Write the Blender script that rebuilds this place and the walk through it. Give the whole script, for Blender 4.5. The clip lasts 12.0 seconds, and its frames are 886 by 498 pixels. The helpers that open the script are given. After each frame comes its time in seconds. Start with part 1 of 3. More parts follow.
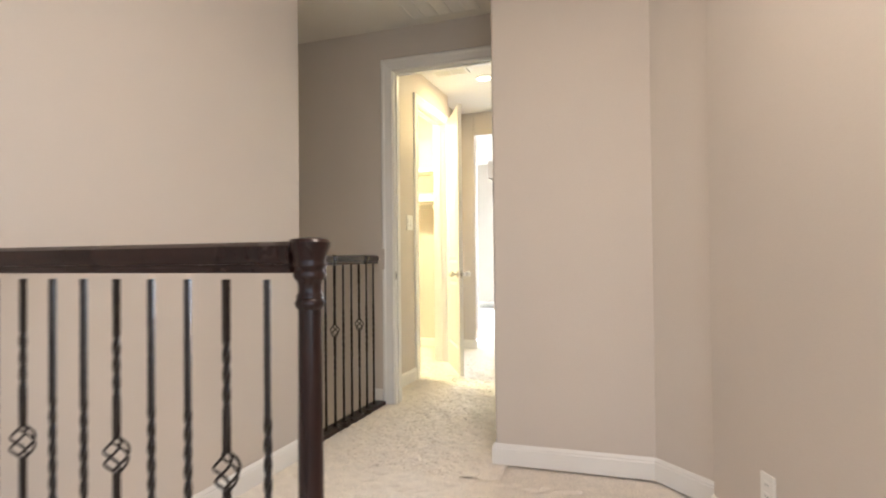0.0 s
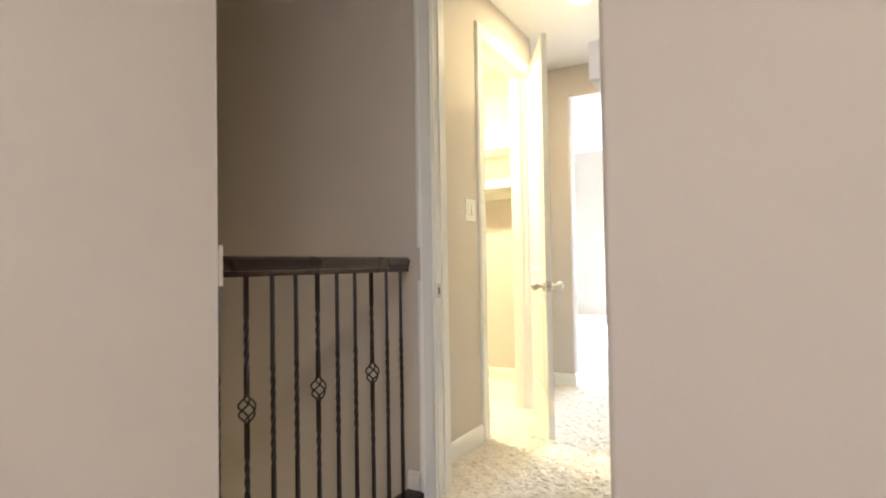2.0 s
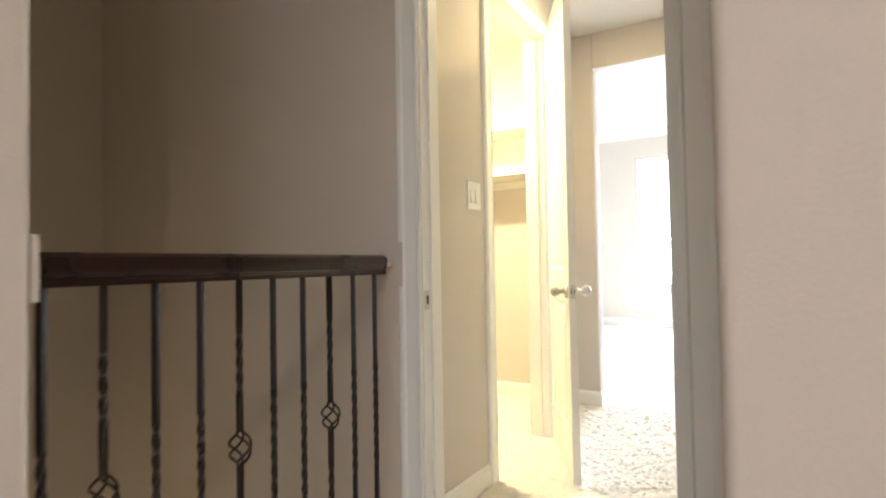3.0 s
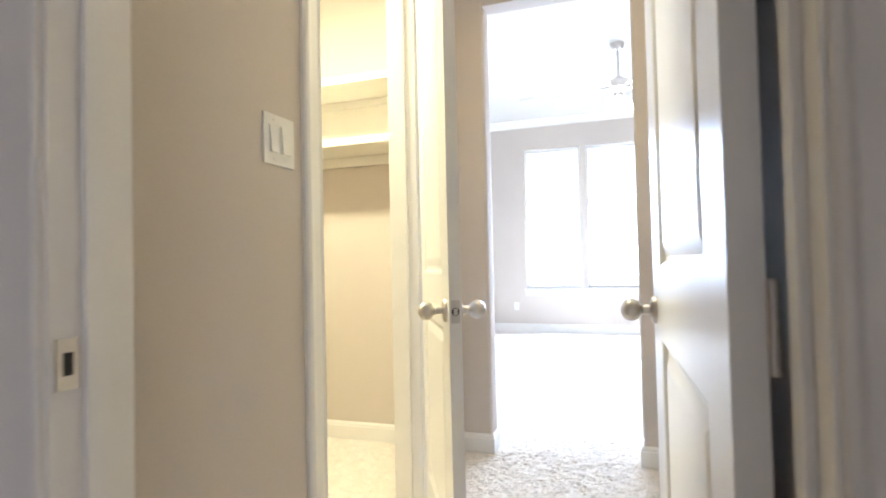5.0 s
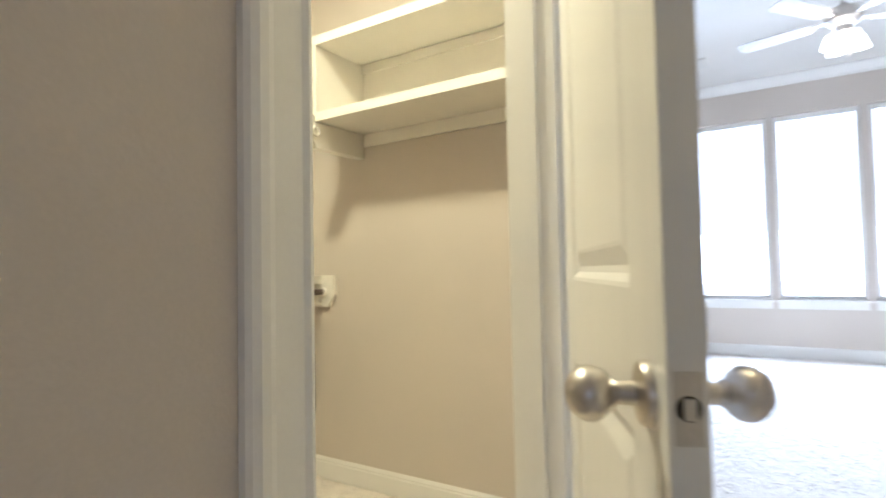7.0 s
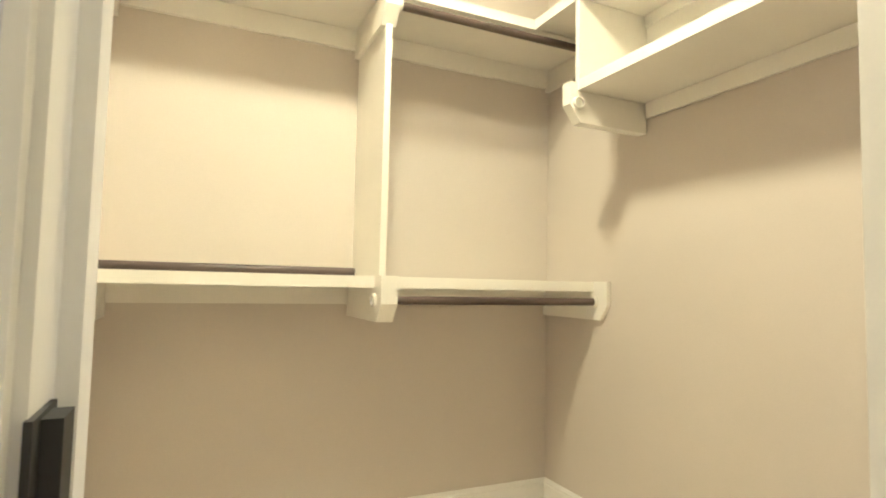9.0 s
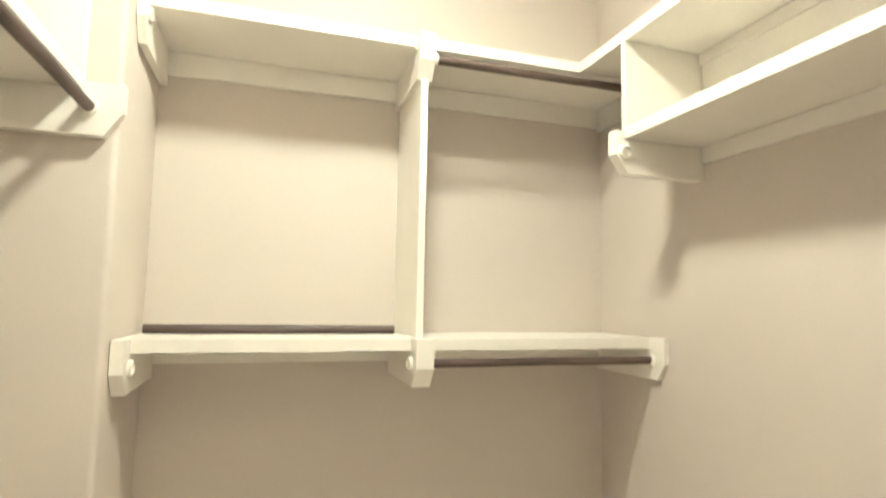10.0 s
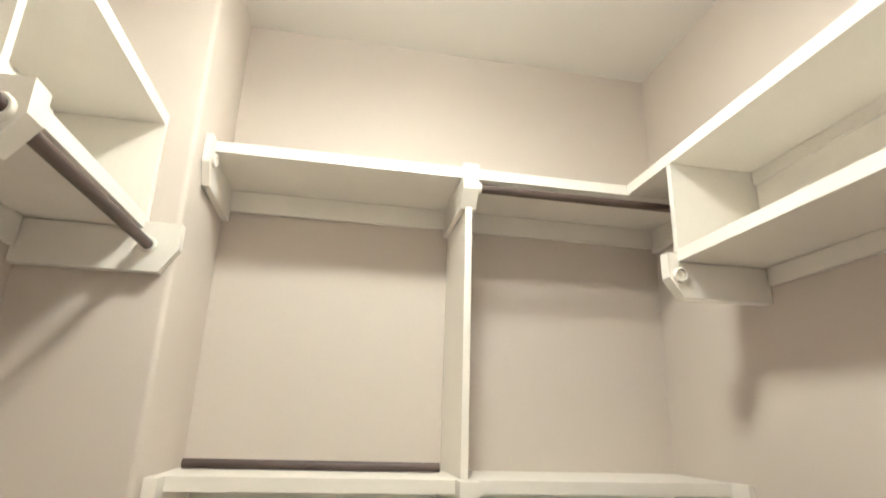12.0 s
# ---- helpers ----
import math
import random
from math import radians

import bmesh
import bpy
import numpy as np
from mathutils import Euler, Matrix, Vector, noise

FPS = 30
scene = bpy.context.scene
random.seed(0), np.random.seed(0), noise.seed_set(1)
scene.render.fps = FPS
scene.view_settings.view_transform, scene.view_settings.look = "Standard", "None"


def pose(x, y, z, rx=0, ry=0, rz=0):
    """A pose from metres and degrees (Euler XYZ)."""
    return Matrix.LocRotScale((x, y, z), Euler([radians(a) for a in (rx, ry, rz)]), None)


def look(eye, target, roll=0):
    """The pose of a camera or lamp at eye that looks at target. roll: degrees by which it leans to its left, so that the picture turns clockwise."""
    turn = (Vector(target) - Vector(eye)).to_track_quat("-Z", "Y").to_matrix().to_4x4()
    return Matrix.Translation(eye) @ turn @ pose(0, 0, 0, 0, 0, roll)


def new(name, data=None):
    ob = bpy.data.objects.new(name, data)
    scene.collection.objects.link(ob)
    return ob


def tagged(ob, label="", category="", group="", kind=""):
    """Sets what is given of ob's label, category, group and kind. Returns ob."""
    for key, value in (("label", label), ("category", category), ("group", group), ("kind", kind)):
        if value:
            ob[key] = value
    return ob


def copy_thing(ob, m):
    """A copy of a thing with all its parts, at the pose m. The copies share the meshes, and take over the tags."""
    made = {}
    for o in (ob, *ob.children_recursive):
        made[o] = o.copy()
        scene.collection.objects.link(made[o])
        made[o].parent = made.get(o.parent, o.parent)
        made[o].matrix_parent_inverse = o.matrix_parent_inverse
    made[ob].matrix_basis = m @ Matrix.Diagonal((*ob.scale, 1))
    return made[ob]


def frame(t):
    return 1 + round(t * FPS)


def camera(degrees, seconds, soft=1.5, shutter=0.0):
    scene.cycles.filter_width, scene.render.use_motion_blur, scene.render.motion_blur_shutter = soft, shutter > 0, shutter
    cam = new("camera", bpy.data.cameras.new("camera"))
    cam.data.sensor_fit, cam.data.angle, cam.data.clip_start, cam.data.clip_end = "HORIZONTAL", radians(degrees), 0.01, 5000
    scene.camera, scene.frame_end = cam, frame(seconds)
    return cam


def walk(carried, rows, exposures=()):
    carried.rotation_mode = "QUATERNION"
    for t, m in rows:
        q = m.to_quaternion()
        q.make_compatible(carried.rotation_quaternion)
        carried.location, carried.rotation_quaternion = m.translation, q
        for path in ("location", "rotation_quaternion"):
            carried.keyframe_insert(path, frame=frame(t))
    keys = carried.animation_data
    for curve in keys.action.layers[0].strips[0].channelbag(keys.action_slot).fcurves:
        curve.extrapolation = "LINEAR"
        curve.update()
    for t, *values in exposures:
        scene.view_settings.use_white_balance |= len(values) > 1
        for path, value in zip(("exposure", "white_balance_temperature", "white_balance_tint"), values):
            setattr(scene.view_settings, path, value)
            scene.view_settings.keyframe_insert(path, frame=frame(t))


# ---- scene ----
cam = camera(77.0, 12.0, soft=1.9, shutter=0.5)
PATH = [
    (0, (1.841, -3.718, 1.062), (1.179, -1.831, 1.093), -0.6),
    (0.5, (1.756, -3.31, 1.063), (1.09, -1.424, 1.104), -0.8),
    (1, (1.667, -2.944, 1.038), (0.925, -1.087, 1.087), -1.1),
    (1.5, (1.579, -2.557, 1.048), (0.693, -0.765, 1.104), -1.0),
    (2, (1.432, -2.188, 1.047), (0.451, -0.446, 1.106), -1.0),
    (2.5, (1.305, -1.882, 1.045), (0.288, -0.161, 1.097), -1.0),
    (3, (1.184, -1.576, 1.052), (0.157, 0.14, 1.107), -1.0),
    (3.5, (1.062, -1.3, 1.054), (0.138, 0.473, 1.1), -0.8),
    (3.6, (1.039, -1.235, 1.047), (0.16, 0.561, 1.1), -0.6),
    (5.3, (0.788, -0.331, 1.049), (0.146, 1.562, 1.097), -1.3),
    (5.5, (0.746, -0.231, 1.057), (0.117, 1.667, 1.105), -1.3),
    (6, (0.647, -0.01, 1.046), (0.014, 1.886, 1.098), -1.6),
    (6.5, (0.548, 0.273, 1.056), (-0.253, 2.104, 1.12), -1.8),
    (7, (0.447, 0.473, 1.035), (-0.65, 2.143, 1.113), -1.1),
    (7.5, (0.346, 0.706, 1.013), (-1.042, 2.143, 1.104), -1.9),
    (7.7, (0.322, 0.764, 1.011), (-1.182, 2.08, 1.101), -1.2),
    (9.3, (0.223, 0.973, 0.997), (-1.623, 1.736, 1.115), 1.0),
    (9.5, (0.218, 0.984, 1.018), (-1.646, 1.7, 1.128), 0.8),
    (10, (0.213, 1.08, 1.155), (-1.688, 1.676, 1.336), 1.1),
    (10.5, (0.206, 1.123, 1.222), (-1.671, 1.681, 1.625), 1.4),
    (11, (0.16, 1.138, 1.267), (-1.695, 1.664, 1.798), 1.5),
    (11.5, (0.156, 1.14, 1.28), (-1.716, 1.524, 1.871), 1.8),
    (12, (0.191, 1.165, 1.196), (-1.691, 1.501, 1.786), 1.8),
]
EXPOSURES = [(0.0, 1.11, 6200, 12), (1.0, 1.28, 5950, 12), (1.5, 1.2, 6000, 12), (3.0, 1.03, 6000, 12), (3.6, 1.05, 5850, 13), (5.5, 0.32, 5450, 17), (7.0, -0.15, 5400, 17), (7.5, -0.22, 5900, 18), (9.5, 0.22, 5230, 18), (10.2, 0.07, 4950, 22), (12.0, -0.28, 4850, 27)]
walk(cam, [(t, look(eye, target, roll)) for t, eye, target, roll in PATH], EXPOSURES)

# ---- world and lights ----
world = bpy.data.worlds.new("sky")
scene.world = world
world.use_nodes = True
wn = world.node_tree
sky = wn.nodes.new("ShaderNodeTexSky")
sky.sky_type = "NISHITA"
sky.sun_disc = False
sky.sun_elevation = radians(48)
sky.sun_rotation = radians(200)
wn.links.new(sky.outputs[0], wn.nodes["Background"].inputs[0])
wn.nodes["Background"].inputs[1].default_value = 0.15


def sun_lamp():
    d = bpy.data.lights.new("sun", "SUN")
    d.energy, d.angle, d.color = 3.0, radians(0.5), (1.0, 0.95, 0.88)
    ob = new("sun", d)
    ob.matrix_world = look((0, 0, 20), (2.5, -7.0, 11.6))
    return ob


def area_lamp(name, eye, target, sx, sy, watts, color):
    d = bpy.data.lights.new(name, "AREA")
    d.shape, d.size, d.size_y, d.energy, d.color = "RECTANGLE", sx, sy, watts, color
    ob = new(name, d)
    ob.matrix_world = look(eye, target)
    return ob


def point_lamp(name, at, watts, color, radius=0.05):
    d = bpy.data.lights.new(name, "POINT")
    d.energy, d.color, d.shadow_soft_size = watts, color, radius
    ob = new(name, d)
    ob.location = at
    return ob


DAY = (0.68, 0.84, 1.0)
WARM = (1.0, 0.80, 0.46)


def disc_lamp(name, at, size, watts, color):
    d = bpy.data.lights.new(name, "AREA")
    d.shape, d.size, d.energy, d.color = "DISK", size, watts, color
    ob = new(name, d)
    ob.location = at
    return ob


sun_lamp()
for wx in (-0.325, 0.551, 1.42):
    area_lamp("window_daylight", (wx, 7.64, 1.67), (wx, 3.7, -0.6), 0.78, 2.0, 82, DAY).data.spread = radians(135)
# two added fill lamps brighten the hall; no window is known there
area_lamp("hall_back_fill", (1.3, -6.55, 1.5), (1.3, 0.0, 1.3), 1.7, 1.9, 2.5, (0.88, 0.94, 1.0))
area_lamp("hall_side_fill", (2.58, -4.6, 1.5), (0.0, -3.6, 1.5), 1.7, 1.9, 12, (0.90, 0.95, 1.0))
point_lamp("closet_lamp", (-0.90, 1.34, 2.66), 28, (1.0, 0.90, 0.51), 0.12)
disc_lamp("closet_lamp_down", (-0.90, 1.34, 2.648), 0.24, 33, (1.0, 0.90, 0.51))
disc_lamp("vestibule_lamp", (0.497, 1.33, 2.726), 0.10, 9, (1.0, 0.80, 0.38))
point_lamp("fan_bulb", (0.707, 5.12, 2.58), 8, (1.0, 0.9, 0.75), 0.05)
point_lamp("stair_bulb", (-1.1, -1.5, -0.95), 6, WARM, 0.08)
disc_lamp("hall_lamp", (1.95, -2.66, 2.726), 0.12, 13.5, (1.0, 0.83, 0.68))


# ---- materials ----
def mat(name, color, rough=0.6, metal=0.0, var=0.04, scale=6.0, grain=0.02, gscale=160.0, bump=0.0, bscale=220.0, stretch=(1, 1, 1), spec=0.5, coat=0.0):
    """A paint, wood, metal or cloth with two scales of variation and a fine relief."""
    m = bpy.data.materials.new(name)
    m.use_nodes = True
    nt = m.node_tree
    b = nt.nodes["Principled BSDF"]
    tc = nt.nodes.new("ShaderNodeTexCoord")
    mp = nt.nodes.new("ShaderNodeMapping")
    mp.inputs["Scale"].default_value = stretch
    nt.links.new(tc.outputs["Object"], mp.inputs[0])
    n1, n2 = nt.nodes.new("ShaderNodeTexNoise"), nt.nodes.new("ShaderNodeTexNoise")
    n1.inputs["Scale"].default_value, n1.inputs["Detail"].default_value = scale, 3
    n2.inputs["Scale"].default_value, n2.inputs["Detail"].default_value = gscale, 2
    for n in (n1, n2):
        nt.links.new(mp.outputs[0], n.inputs["Vector"])
    h1, h2 = nt.nodes.new("ShaderNodeMapRange"), nt.nodes.new("ShaderNodeMapRange")
    for h, n, v in ((h1, n1, var), (h2, n2, grain)):
        h.inputs["From Min"].default_value, h.inputs["From Max"].default_value = 0.3, 0.7
        h.inputs["To Min"].default_value, h.inputs["To Max"].default_value = 1 - v, 1 + v
        nt.links.new(n.outputs["Fac"], h.inputs["Value"])
    mul = nt.nodes.new("ShaderNodeMath")
    mul.operation = "MULTIPLY"
    nt.links.new(h1.outputs[0], mul.inputs[0])
    nt.links.new(h2.outputs[0], mul.inputs[1])
    mx = nt.nodes.new("ShaderNodeVectorMath")
    mx.operation = "SCALE"
    mx.inputs[0].default_value = color
    nt.links.new(mul.outputs[0], mx.inputs["Scale"])
    nt.links.new(mx.outputs[0], b.inputs["Base Color"])
    rr = nt.nodes.new("ShaderNodeMapRange")
    rr.inputs["To Min"].default_value, rr.inputs["To Max"].default_value = max(rough - 0.08, 0.02), min(rough + 0.08, 1)
    nt.links.new(n1.outputs["Fac"], rr.inputs["Value"])
    nt.links.new(rr.outputs[0], b.inputs["Roughness"])
    b.inputs["Metallic"].default_value = metal
    b.inputs["Specular IOR Level"].default_value = spec
    b.inputs["Coat Weight"].default_value = coat
    if bump:
        n3 = nt.nodes.new("ShaderNodeTexNoise")
        n3.inputs["Scale"].default_value, n3.inputs["Detail"].default_value = bscale, 4
        nt.links.new(mp.outputs[0], n3.inputs["Vector"])
        bp = nt.nodes.new("ShaderNodeBump")
        bp.inputs["Strength"].default_value, bp.inputs["Distance"].default_value = bump, 0.004
        nt.links.new(n3.outputs["Fac"], bp.inputs["Height"])
        nt.links.new(bp.outputs[0], b.inputs["Normal"])
    return m


def glow(name, color, strength):
    m = bpy.data.materials.new(name)
    m.use_nodes = True
    b = m.node_tree.nodes["Principled BSDF"]
    b.inputs["Base Color"].default_value = (*color, 1)
    b.inputs["Emission Color"].default_value = (*color, 1)
    b.inputs["Emission Strength"].default_value = strength
    return m


def glass_mat(name):
    m = bpy.data.materials.new(name)
    m.use_nodes = True
    b = m.node_tree.nodes["Principled BSDF"]
    b.inputs["Base Color"].default_value = (0.97, 0.99, 1, 1)
    b.inputs["Roughness"].default_value = 0.02
    b.inputs["Transmission Weight"].default_value = 1.0
    b.inputs["IOR"].default_value = 1.45
    return m


PAINT = mat("wall_paint", (0.60, 0.535, 0.467), 0.75, var=0.02, scale=1.6, grain=0.02, gscale=240, bump=0.12, bscale=170, spec=0.3)
CEIL = mat("ceiling_paint", (0.74, 0.71, 0.66), 0.85, var=0.02, scale=2, grain=0.02, bump=0.15, bscale=120, spec=0.2)
TRIM = mat("trim_paint", (0.80, 0.775, 0.73), 0.38, var=0.02, scale=3, grain=0.01, bump=0.03, bscale=60)
DOORP = mat("door_paint", (0.80, 0.775, 0.735), 0.33, var=0.02, scale=3, grain=0.01, bump=0.05, bscale=90, stretch=(8, 8, 0.6))
SHELFP = mat("shelf_paint", (0.80, 0.76, 0.68), 0.45, var=0.03, scale=4, grain=0.015, bump=0.04, bscale=70)
CARPET = mat("carpet_pile", (0.80, 0.73, 0.64), 0.95, var=0.06, scale=14, grain=0.18, gscale=210, bump=0.6, bscale=260, spec=0.1)
ESPRESSO = mat("espresso_wood", (0.020, 0.0075, 0.0055), 0.28, var=0.25, scale=5, grain=0.25, gscale=60, bump=0.05, bscale=40, stretch=(1, 1, 0.15), spec=0.3)
IRON = mat("bronze_iron", (0.030, 0.022, 0.018), 0.42, metal=0.6, var=0.2, scale=20, grain=0.15, bump=0.2, bscale=120)
NICKEL = mat("satin_nickel", (0.60, 0.56, 0.51), 0.36, metal=1.0, var=0.04, scale=20, grain=0.03)
ROD = mat("closet_rod_wood", (0.085, 0.058, 0.048), 0.45, var=0.3, scale=8, grain=0.3, gscale=70, stretch=(1, 0.08, 1), bump=0.1, bscale=60)
RODX = mat("closet_rod_wood_cross", (0.085, 0.058, 0.048), 0.45, var=0.3, scale=8, grain=0.3, gscale=70, stretch=(0.08, 1, 1), bump=0.1, bscale=60)
PLASTIC = mat("white_plastic", (0.78, 0.76, 0.71), 0.35, var=0.01, grain=0.005)
DARKM = mat("dark_slot", (0.02, 0.018, 0.016), 0.6, var=0.1)
VENTP = mat("vent_paint", (0.70, 0.68, 0.63), 0.45, var=0.02)
GROUNDM = mat("lawn_ground", (0.10, 0.11, 0.06), 0.95, var=0.2, scale=0.3, grain=0.2, gscale=20)
GLASS = glass_mat("window_glass")
BULB = glow("lit_bulb", (1.0, 0.86, 0.62), 14.0)
FROST = glow("frosted_shade", (1.0, 0.9, 0.74), 5.0)
BLADE = mat("fan_blade_wood", (0.60, 0.56, 0.52), 0.4, var=0.2, grain=0.2, stretch=(0.2, 1, 1))


# ---- mesh helpers ----
def box(bm, x0, y0, z0, x1, y1, z1):
    vs = [bm.verts.new(p) for p in ((x0, y0, z0), (x1, y0, z0), (x1, y1, z0), (x0, y1, z0), (x0, y0, z1), (x1, y0, z1), (x1, y1, z1), (x0, y1, z1))]
    for f in ((3, 2, 1, 0), (4, 5, 6, 7), (0, 1, 5, 4), (1, 2, 6, 5), (2, 3, 7, 6), (3, 0, 4, 7)):
        bm.faces.new([vs[i] for i in f])
    return vs


def loft(bm, rings, caps=True, closed=False):
    """Skins rings of equally many points."""
    vr = [[bm.verts.new(p) for p in r] for r in rings]
    n = len(vr[0])
    pairs = list(zip(vr, vr[1:])) + ([(vr[-1], vr[0])] if closed else [])
    for a, b in pairs:
        for i in range(n):
            bm.faces.new((a[i], a[(i + 1) % n], b[(i + 1) % n], b[i]))
    if caps and not closed:
        bm.faces.new(vr[0][::-1])
        bm.faces.new(vr[-1])
    return vr


def lathe(bm, profile, at=(0, 0, 0), axis="z", n=24):
    """Turns (radius, height) pairs round an axis through at."""
    rings = []
    for r, h in profile:
        ring = []
        for i in range(n):
            a = 2 * math.pi * i / n
            c, s = r * math.cos(a), r * math.sin(a)
            p = {"z": (c, s, h), "x": (h, c, s), "y": (s, h, c)}[axis]
            ring.append((at[0] + p[0], at[1] + p[1], at[2] + p[2]))
        rings.append(ring)
    return loft(bm, rings)


def tube(bm, pts, r, n=8):
    """A round bar along points."""
    rings = []
    for i, p in enumerate(pts):
        a, b = Vector(pts[max(i - 1, 0)]), Vector(pts[min(i + 1, len(pts) - 1)])
        d = (b - a).normalized()
        u = d.orthogonal().normalized() if i == 0 else (u - d * u.dot(d)).normalized()
        v = d.cross(u)
        rings.append([Vector(p) + r * (math.cos(2 * math.pi * k / n) * u + math.sin(2 * math.pi * k / n) * v) for k in range(n)])
    return loft(bm, rings)


def mesh_of(name, bm, material, bevel=0.0, smooth=False):
    if bevel:
        bmesh.ops.bevel(bm, geom=[e for e in bm.edges if e.is_manifold and e.calc_face_angle(0) > 0.5], offset=bevel, segments=2, affect="EDGES", profile=0.5, clamp_overlap=True)
    bmesh.ops.recalc_face_normals(bm, faces=bm.faces)
    me = bpy.data.meshes.new(name)
    bm.to_mesh(me)
    bm.free()
    me.materials.append(material)
    if smooth:
        for p in me.polygons:
            p.use_smooth = True
        me.set_sharp_from_angle(angle=radians(38))
    return me


def part(name, bm, material, parent, label="", bevel=0.0, smooth=False, m=None):
    ob = new(name, mesh_of(name, bm, material, bevel, smooth))
    ob.parent = parent
    if m is not None:
        ob.matrix_basis = m
    if label:
        ob["label"] = label
    return ob


def solid(name, bm, material, label, category, kind="", bevel=0.0, smooth=False, group=""):
    return tagged(new(name, mesh_of(name, bm, material, bevel, smooth)), label, category, group, kind)


def thing(name, at, label, category, group="", kind="", rz=0.0):
    ob = new(name)
    ob.empty_display_size = 0.05
    ob.matrix_basis = pose(*at, 0, 0, rz)
    return tagged(ob, label, category, group, kind)


def boxes(*bs):
    bm = bmesh.new()
    for b in bs:
        box(bm, *b)
    return bm

# ---- plan ----
H = 2.745            # hall and vestibule ceiling
HC = 2.832            # closet ceiling
HB = 3.13            # bedroom ceiling
DX0, DX1 = 0.141, 0.990   # doorway in the door wall
DH = 2.445           # door height
XW = -0.015          # face of the wall with the closet doorway
YJ, YH = 0.889, 1.668     # closet doorway in the vestibule's side wall
OX0, OX1, OY, OH = 0.055, 0.836, 2.51, 2.48   # opening to the bedroom
VR = 0.980           # vestibule's other side wall
CB, CR, CL, CP, CW = -1.997, 2.53, 0.668, -1.500, 0.25   # closet: back, end, niche side, pier face, near end
YF = 7.70            # bedroom's window wall
LX, LE = 0.117, -1.130     # hall side wall: face, end
WT = 0.115           # closet wall thickness
WIN = ((-0.734, 0.085), (0.154, 0.948), (1.020, 1.820))
WZ0, WZ1 = 0.640, 2.695


def bull_wall(bm, x0, y0, z0, x1, y1, z1, corners, r=0.018):
    """An upright wall block whose named vertical edges are rounded off."""
    pts = []
    for k, (x, y, sx, sy) in enumerate(((x0, y0, 1, 1), (x1, y0, -1, 1), (x1, y1, -1, -1), (x0, y1, 1, -1))):
        if k in corners:
            base = {0: 180, 1: 270, 2: 0, 3: 90}[k]
            for i in range(6):
                a = radians(base + 90 * i / 5)
                pts.append((x + sx * r + r * math.cos(a), y + sy * r + r * math.sin(a)))
        else:
            pts.append((x, y))
    loft(bm, [[(x, y, z0) for x, y in pts], [(x, y, z1) for x, y in pts]])


